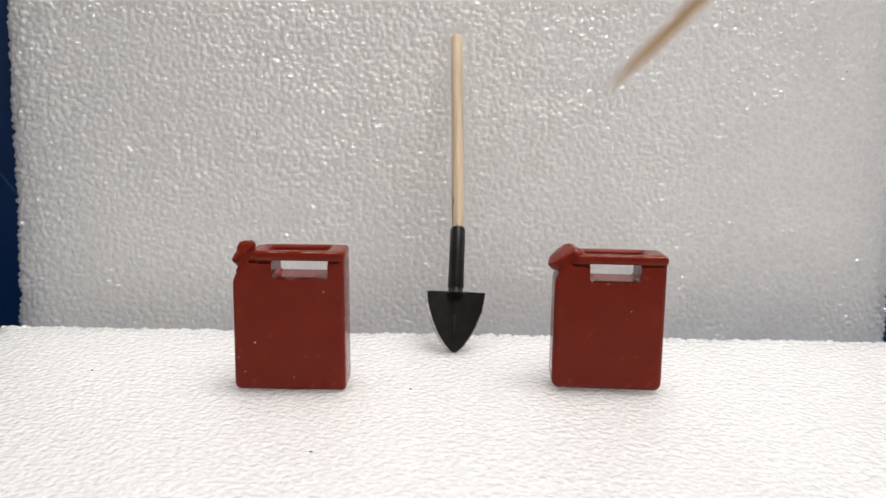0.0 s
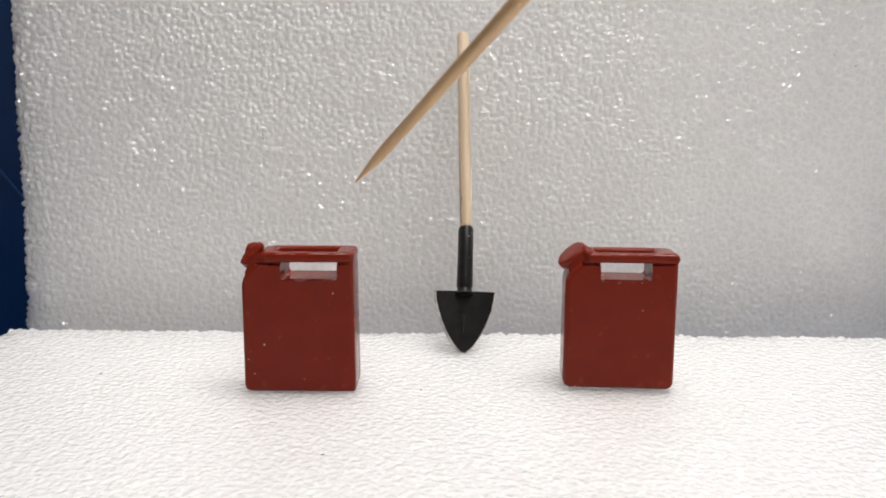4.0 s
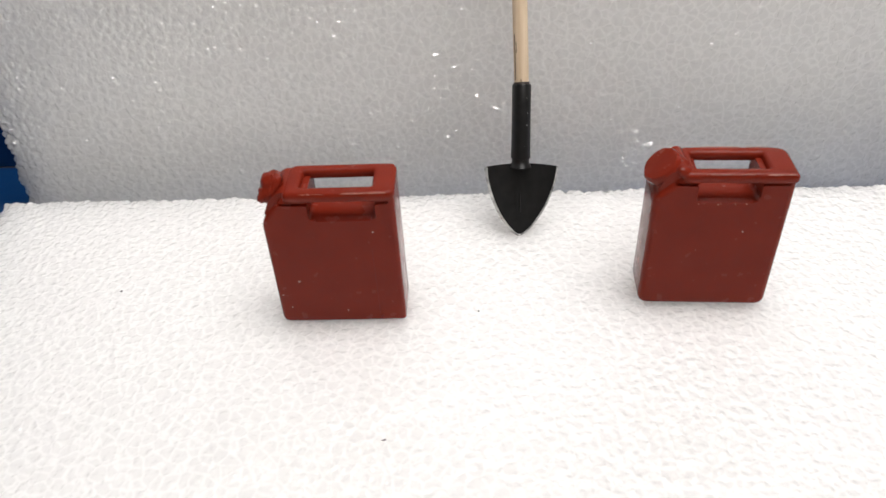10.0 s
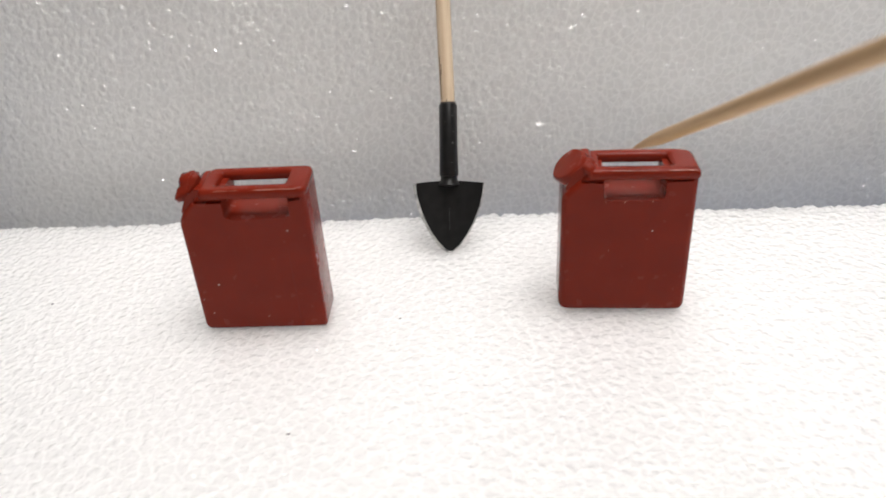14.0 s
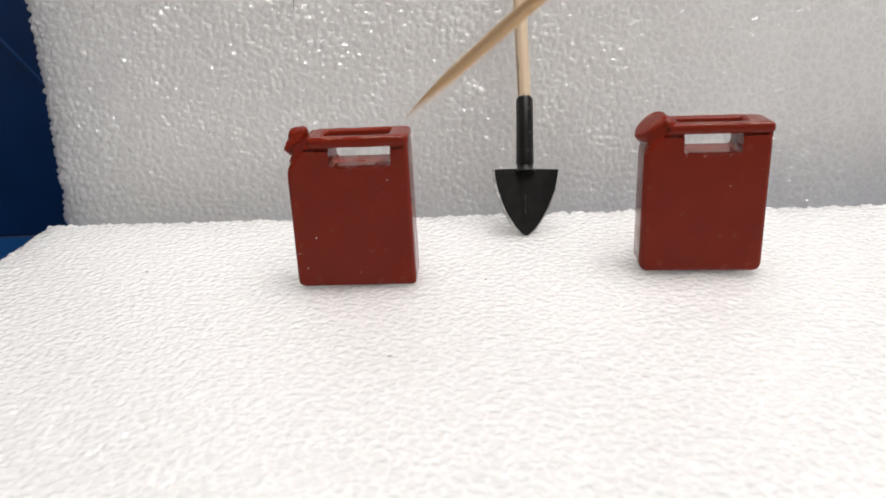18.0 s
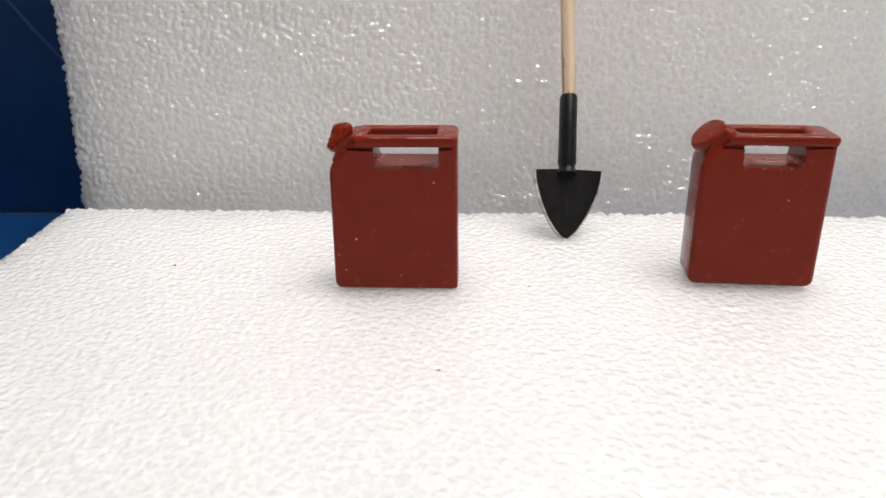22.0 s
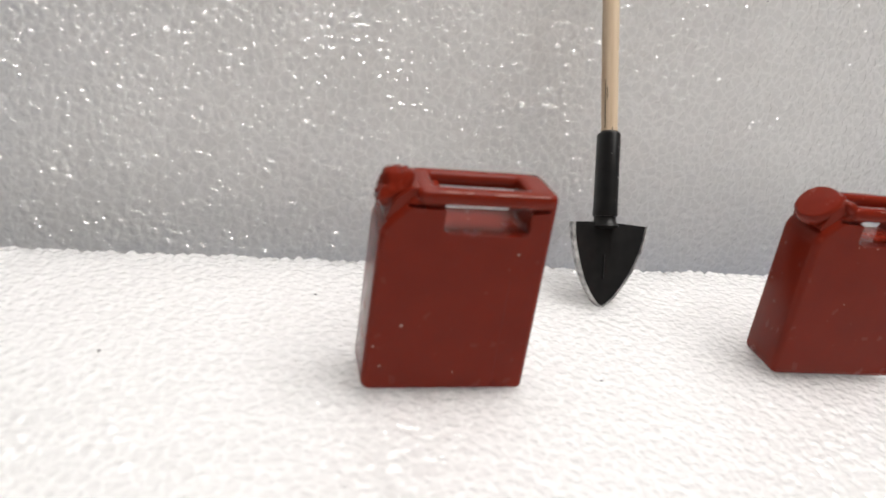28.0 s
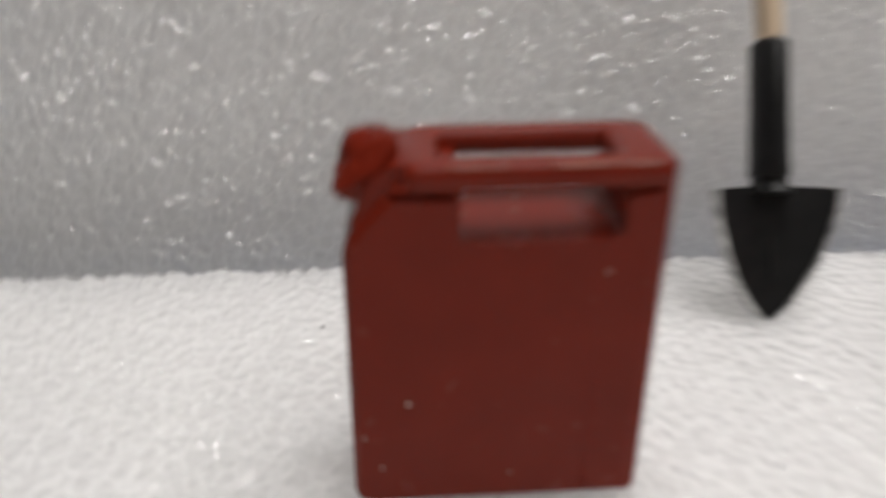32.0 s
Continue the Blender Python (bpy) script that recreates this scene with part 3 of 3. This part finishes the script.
def jerrycan(name, m, label, cap_turn, cap_scale, lumpy, gap, bar, foot):
    (g0, g1), (z0, z1) = gap, bar
    can = empty(name, m, label, "jerrycan", "pair of toy jerrycans")
    D = DEPTH
    floor_z = z0 - 0.0049
    corners = [(foot[0], 0.0, foot[1]), (foot[2], 0.0, foot[3]), (0.0157, z0 + 0.0012, 0.0004), (-0.0100, z0 + 0.0012, 0.0004), (-0.0156, 0.0330, 0.0024)]
    solid = soft_prism_bm(corners, 0.0, D, 0.0010 if lumpy else 0.0014)
    hole = prism_bm(rounded([(g0, floor_z, 0.0010), (g1, floor_z, 0.0010), (g1, z0 + 0.004), (g0, z0 + 0.004)]), -0.002, D + 0.002)
    # short grooves under the ring
    grooves = [prism_bm([(x0, z0 - low), (x1, z0 - high), (x1, z0 + 0.0001), (x0, z0 + 0.0001)], -0.002, 0.0009)
               for x0, x1, low, high in ((-0.0112, g0 + 0.0004, 0.0006, 0.0008), (g1 - 0.0004, 0.0143, *((0.0009, 0.0004) if lumpy else (0.0006, 0.0003))))]
    # the lip of the ledge slopes to the front
    lip = prism_bm([(g0 + 0.0012, floor_z - 0.0008), (g1 - 0.0012, floor_z - 0.0008), (g1 - 0.0006, floor_z + 0.002), (g0 + 0.0006, floor_z + 0.002)], -0.002, 0.0016)
    for v in lip.verts:
        if v.co.y > 0:
            v.co.z += 0.0008 if v.co.z < floor_z else 0.0
    part("body", carve(solid, [hole, *grooves, lip]), red_mat, can, "red-brown painted body")
    # ring of the two handle bars
    ring = bmesh.new()
    outer = rounded([(-0.0098, -0.0003), (0.0159, -0.0003, 0.0020 if lumpy else 0.0009), (0.0159, D + 0.0003, 0.0022 if lumpy else 0.0034), (-0.0098, D + 0.0003, 0.0026)], 0.0016)
    s0, s1 = (-0.0061, 0.0105) if lumpy else (-0.0067, 0.0098)
    inner = rounded([(s0, 0.0030), (s1, 0.0030), (s1, D - 0.0026), (s0, D - 0.0026)], 0.0005)
    lo_o = [ring.verts.new((x, y, z0)) for x, y in outer]
    lo_i = [ring.verts.new((x, y, z0)) for x, y in inner]
    hi_o = [ring.verts.new((x, y, z1)) for x, y in outer]
    hi_i = [ring.verts.new((x, y, z1)) for x, y in inner]
    n = len(outer)
    for i in range(n):
        j = (i + 1) % n
        ring.faces.new((lo_o[i], lo_o[j], hi_o[j], hi_o[i]))
        ring.faces.new((hi_i[i], hi_i[j], lo_i[j], lo_i[i]))
        ring.faces.new((hi_o[i], hi_o[j], hi_i[j], hi_i[i]))
        ring.faces.new((lo_i[i], lo_i[j], lo_o[j], lo_o[i]))
    bmesh.ops.recalc_face_normals(ring, faces=ring.faces)
    edges = [e for e in ring.edges if abs(e.verts[0].co.z - e.verts[1].co.z) < 1e-7 and e.calc_face_angle(0) > 0.9]
    bmesh.ops.bevel(ring, geom=edges, offset=0.0011, segments=4, profile=0.5, affect="EDGES", clamp_overlap=True)
    part("handle_frame", ring, red_mat, can, "glossy red handle frame with a slot")
    # neck and cap
    neck = prism_bm(rounded([(-0.0150, 0.0340), (-0.0080, 0.0350), (-0.0085, 0.0404), (-0.0105, 0.0404), (-0.0130, 0.0385)], 0.0008), 0.0010, D - 0.0010, 0.0009)
    part("neck", neck, red_mat, can)
    if lumpy:
        # a cap drowned in paint: a lobed disc with knobs
        cap = bmesh.new()
        bmesh.ops.create_icosphere(cap, subdivisions=4, radius=1)
        lobes = [(Vector(d).normalized(), tall, wide) for d, tall, wide in (((0.3, 0.2, 1), 0.0010, 0.5), ((-0.6, -0.6, 0.5), 0.0010, 0.42), ((-1, 0.1, -0.4), 0.0009, 0.34),
                                                                           ((0.9, -0.4, 0.2), 0.0010, 0.45), ((0.3, 0.9, 0.2), 0.0007, 0.5), ((-0.5, -0.7, -0.6), 0.0006, 0.3))]
        for v in cap.verts:
            way = v.co.normalized()
            out = sum(tall * math.exp(-(way - d).length_squared / wide ** 2) for d, tall, wide in lobes)
            v.co = Vector((way.x * 0.0038, way.y * 0.0037, way.z * 0.0020)) + way * (1.15 * out + 0.0005 * noise.noise(way * 5))
        part("cap", cap, red_mat, can, "lumpy paint-clogged screw cap", pose(-0.0131, D / 2 - 0.0006, z1 - 0.0016, *cap_turn) @ Matrix.Scale(cap_scale, 4))
    else:
        cap = lathe_bm([(0.0026, -0.0046), (0.0030, -0.0030), (0.0036, -0.0022), (0.0046, -0.0019), (0.0049, -0.0014), (0.0049, 0.0004), (0.0045, 0.0010), (0.0040, 0.0011), (0.0, 0.0010)], 36)
        for v in cap.verts:
            v.co += 0.00022 * noise.noise_vector(v.co * 330)
        part("cap", cap, red_mat, can, "round screw cap", pose(-0.0136, D / 2 - 0.0004, z1 - 0.0014, *cap_turn) @ Matrix.Scale(cap_scale, 4))
        for y, z in ((0.0016, -0.0006), (0.0046, -0.0004)):
            lug = bmesh.new()
            bmesh.ops.create_icosphere(lug, subdivisions=3, radius=0.0014)
            for v in lug.verts:
                v.co *= 1 + 0.25 * noise.noise(v.co * 420 + Vector((y * 900, 2, 1)))
                v.co.x *= 1.5
            part("cap_lug", lug, red_mat, can, "drip of paint between cap and handle", pose(-0.0092, y, z1 + z, 0, 30, 0))
    return can


def speck(can, x, z, r, mat=None, name="paint_speck"):
    """A flat drop on the can's face."""
    bm = bmesh.new()
    bmesh.ops.create_icosphere(bm, subdivisions=2, radius=r)
    for v in bm.verts:
        v.co.y *= 0.35
        v.co += 0.25 * r * noise.noise_vector(v.co * 4000 + Vector((x * 900, 0, z * 900)))
    part(name, bm, mat or speck_mat, can, "", pose(x, -0.00002, z))


can_left = jerrycan("jerrycan", pose(-0.0453, -0.0500, 0.0004, -1.5, 0, 0.4), "toy jerrycan painted red-brown with paint specks and a lumpy cap", (8, -48, 0), 1.0, True, (-0.0045, 0.0112), (0.0378, 0.0406), (-0.0161, 0.0022, 0.0158, 0.0012))
can_right = jerrycan("jerrycan", pose(0.0455, -0.0459, 0.0005, -3, 0, -2.4), "toy jerrycan painted red-brown with a round screw cap", (8, -40, 0), 0.95, False, (-0.0059, 0.0084), (0.0369, 0.0397), (-0.0156, 0.0028, 0.0160, 0.0024))

for x, z, r in ((-0.0098, 0.0141, 0.00028), (-0.0146, 0.0097, 0.00018), (-0.0129, 0.0055, 0.00018), (0.0100, 0.0292, 0.00020), (0.0012, 0.0040, 0.00014)):
    speck(can_left, x, z, r)
part("mould_line", box_bm(0.0092, 0.0094, -0.00001, 0.0003, 0.0014, 0.0240, 0.00001, 1), deep_red_mat, can_left, "thin dark mould line")
part("mould_nick", prism_bm(rounded([(0.0090, 0.0009), (0.0102, 0.0008), (0.0100, 0.0026), (0.0094, 0.0015)], 0.0002), -0.00012, 0.0003), deep_red_mat, can_left, "dark nick at the foot")
for x, z, r in ((0.0062, 0.0235, 0.00016), (-0.0038, 0.0180, 0.00010), (-0.0120, 0.0006, 0.00022)):
    speck(can_right, x, z, r)
for x, dz, r in ((-0.0052, 0.0, 0.00012), (-0.0040, 0.0002, 0.00008), (-0.0008, -0.0001, 0.00016), (-0.0003, 0.0002, 0.00010), (0.0031, 0.0, 0.00009), (0.0056, 0.0001, 0.00014)):
    speck(can_right, x, 0.0314 + dz, r, worn_sheen_red_mat, "paint_chip")
speck(can_right, 0.0150, 0.0388, 0.00045, worn_sheen_red_mat, "paint_chip")


def sheen_wear_strip(can, x0, x1, y, z, r):
    """A thin uneven pale line: painted edge sheen (left can), worn paint (right can)."""
    bm = bmesh.new()
    last = None
    for i in range(13):
        k = i / 12
        w = r * (0.25 + 0.75 * abs(math.sin(5.1 * k + 40 * x0))) * math.sin(math.pi * min(max(k, 0.03), 0.97)) ** 0.4
        ring = [bm.verts.new((x0 + (x1 - x0) * k, y + a * w, z + c * w)) for a, c in ((-1, 0), (0, -1), (1, 0), (0, 1))]
        if last:
            for j in range(4):
                bm.faces.new((last[j], last[(j + 1) % 4], ring[(j + 1) % 4], ring[j]))
        last = ring
    part("sheen_wear_strip", bm, worn_sheen_red_mat, can, "pale edge line, painted sheen on the left can, worn paint on the right")


# the left ring's edge highlight, put in as pale colour
sheen_wear_strip(can_left, 0.0035, 0.0140, -0.00004, 0.04034, 0.00013)
sheen_wear_strip(can_left, -0.0060, 0.0000, -0.00004, 0.04034, 0.00008)
# worn paint on the right ring
sheen_wear_strip(can_right, 0.0085, 0.0150, -0.00004, 0.03944, 0.00016)
sheen_wear_strip(can_right, -0.0050, 0.0060, -0.00004, 0.03944, 0.00008)
sheen_wear_strip(can_right, -0.0060, 0.0120, DEPTH, 0.03950, 0.00014)

# ---- shovel ----
def shovel(m):
    tool = empty("shovel", m, "toy shovel with black blade and pale wooden handle leaning on foam", "shovel")
    blade = bmesh.new()
    rows, cols, L, W = 22, 14, 0.0203, 0.0100
    grid = {}
    for side in (0, 1):
        for i in range(rows + 1):
            v = i / rows
            w = W * (1 - (1 - max(v, 0.004)) ** 1.6) ** 0.70
            for j in range(cols + 1):
                u = 2 * j / cols - 1
                x = u * w
                y = -0.0022 * (abs(x) / W) ** 2 - 0.0005 * max(0.0, 1 - abs(x) / 0.0012) * v + 0.0008 * (1 - v) ** 2
                z = L * v + 0.0006 * (1 - u * u) * v ** 6
                grid[side, i, j] = blade.verts.new((x, y + 0.0008 * side, z))
    for i in range(rows):
        for j in range(cols):
            blade.faces.new((grid[0, i, j], grid[0, i, j + 1], grid[0, i + 1, j + 1], grid[0, i + 1, j]))
            blade.faces.new((grid[1, i, j], grid[1, i + 1, j], grid[1, i + 1, j + 1], grid[1, i, j + 1]))
    rim = [(0, j) for j in range(cols + 1)] + [(i, cols) for i in range(1, rows + 1)] + [(rows, j) for j in range(cols - 1, -1, -1)] + [(i, 0) for i in range(rows - 1, 0, -1)]
    for p, q in zip(rim, rim[1:] + rim[:1]):
        blade.faces.new((grid[0, *p], grid[1, *p], grid[1, *q], grid[0, *q]))
    part("blade", blade, black_mat, tool, "black pointed blade with worn rim")
    # worn bright line along the edge
    for s in (-1, 1):
        edge = bmesh.new()
        last = None
        for i in range(rows + 1):
            v = i / rows
            w = W * (1 - (1 - max(v, 0.004)) ** 1.6) ** 0.70
            y = -0.0022 * (w / W) ** 2 + 0.0008 * (1 - v) ** 2
            r = 0.00030 - 0.00010 * s + 0.00004 * math.sin(i * 1.3 + s) * math.sin(i * 0.7)
            ring = [edge.verts.new((s * w + r * a, y + 0.0002 + r * b * 2 - 0.0005, L * v)) for a, b in ((-1, -1), (1, -1), (1, 1), (-1, 1))]
            if last:
                for k in range(4):
                    edge.faces.new((last[k], last[(k + 1) % 4], ring[(k + 1) % 4], ring[k]))
            last = ring
        part("worn_edge", edge, worn_mat, tool, "paint worn to pale metal")
    # the highlight down the spine, painted as a thin paler strip
    spine_glint = box_bm(-0.00014, 0.00012, -0.00048, 0.0003, 0.0070, 0.0130, 0.00005, 1)
    part("spine_glint", spine_glint, glint_mat, tool, "thin painted highlight down the blade's spine")
    socket = lathe_bm([(0.0010, 0.0194), (0.0031, 0.0199), (0.0029, 0.0204), (0.00250, 0.0210), (0.00240, 0.0220), (0.00245, 0.0223), (0.00268, 0.02235), (0.00276, 0.0227), (0.00268, 0.0250), (0.00262, 0.0330),
                       (0.00262, 0.0424), (0.00245, 0.0428), (0.0021, 0.0428), (0.0021, 0.0400)], 28)
    for v in socket.verts:
        v.co.y = 1.45 * v.co.y + 0.0003
    barrel = part("socket", socket, black_mat, tool, "black tubular socket")
    for a, z, r in ((-70, 0.0392, 0.00014), (-58, 0.0350, 0.00010), (-64, 0.0318, 0.00016), (-40, 0.0405, 0.00012), (-75, 0.0262, 0.00010), (-48, 0.0240, 0.00014), (-110, 0.0376, 0.00008)):
        dot = bmesh.new()
        bmesh.ops.create_icosphere(dot, subdivisions=1, radius=r)
        part("paint_chip", dot, worn_mat, barrel, "", pose(0.00262 * math.cos(radians(a)), 0.0038 * math.sin(radians(a)) + 0.0003, z))
    stick = lathe_bm([(0.00200, 0.0), (0.00205, 0.010), (0.00208, 0.035), (0.00205, 0.060), (0.00205, 0.0742), (0.0018, 0.0750), (0.0, 0.0753)], 24)
    wood = part("handle", stick, wood_mat, tool, "pale round wooden handle", pose(0, 0, 0.0420, 0, -2.2, 0))
    part("glue_ring", lathe_bm([(0.00205, 0.0004), (0.00222, 0.0006), (0.00224, 0.0011), (0.00209, 0.0014)], 20), smudge_mat, wood, "dark glue at the joint")
    for a, z, h in ((-150, 0.002, 0.012), (-100, 0.0009, 0.0012), (-135, 0.009, 0.003)):
        x, y = 0.00203 * math.cos(radians(a)), 0.00203 * math.sin(radians(a))
        part("smudge", box_bm(-0.00005, 0.00005, -0.00011, 0.00011, 0, h, 0.00003, 1), smudge_mat, wood, "", pose(x, y, z, 0, 0, a))
    return tool


shovel(pose(0.0012, -0.0168, 0.0, -27.6, 1.2, 0) @ pose(0, 0, 0, 0, 0, 2.5))

# ---- skewer ----
skewer = empty("skewer", pose(0, 0, 0), "sharpened bamboo skewer held out as a pointer", "skewer")
tip_profile = [(0.0, 0.0), (0.00022, 0.0003), (0.00052, 0.004), (0.00098, 0.011), (0.00131, 0.0175), (0.00140, 0.021)]
part("point", lathe_bm([(r, -z) for r, z in tip_profile], 20), skewer_mat, skewer, "sharpened point")
part("shaft", lathe_bm([(0.00140, -0.021), (0.00141, -0.08), (0.00140, -0.175), (0.0011, -0.1755)], 20), skewer_mat, skewer, "round bamboo shaft")

# ---- table and room ----
table = empty("table", pose(0, 0, -0.033), "brown wooden table carrying the display", "table")
part("tabletop", box_bm(-0.8, 0.8, -0.7, 0.5, -0.03, 0.0, 0.003), table_mat, table)
for x in (-0.74, 0.74):
    for y in (-0.64, 0.44):
        part("leg", box_bm(x - 0.025, x + 0.025, y - 0.025, y + 0.025, -0.717, -0.0305, 0.003), table_mat, table)


def slab(name, dims, mat):
    ob = new(name, finish(box_bm(*dims), name, mat, False))
    return tagged(ob, "plain pale plaster " + name.split("_")[0], name.split("_")[0], kind="structure")


slab("floor", (-2, 2, -2, 2, -0.85, -0.75), table_mat)
slab("ceiling", (-2, 2, -2, 2, 1.6, 1.7), plaster_mat)
slab("wall_north", (-2, 2, 2.0, 2.1, -0.75, 1.6), plaster_mat)
slab("wall_south", (-2, 2, -2.1, -2.0, -0.75, 1.6), plaster_mat)
slab("wall_east", (2.0, 2.1, -2, 2, -0.75, 1.6), plaster_mat)
slab("wall_west", (-2.1, -2.0, -2, 2, -0.75, 1.6), plaster_mat)
for x, y in ((0.30, -0.02), (0.45, -0.75)):
    lamp = empty("ceiling_lamp", pose(x, y, 1.6), "white ceiling lamp with a long bright diffuser", "lamp", "ceiling lamps")
    part("frame", box_bm(-0.62, 0.62, -0.31, 0.31, -0.04, -0.001, 0.004), white_metal, lamp)
    part("diffuser", box_bm(-0.58, 0.58, -0.282, 0.282, -0.052, -0.0405, 0.003), glow_mat, lamp, "glowing diffuser")


# ---- what moves ----
def motions():
    rows = [(t, look(p, Vector(p) + Vector(d))) for t, p, d in STICK]
    aside = look((0.12, -0.20, 0.25), (0.20, -0.38, 0.30))
    rest = look((0.32, -0.10, -0.0248), (0.34, -0.30, -0.0248))
    walk(skewer, rows + [(19.6, aside), (20.4, rest), (32.0, rest)])


motions()
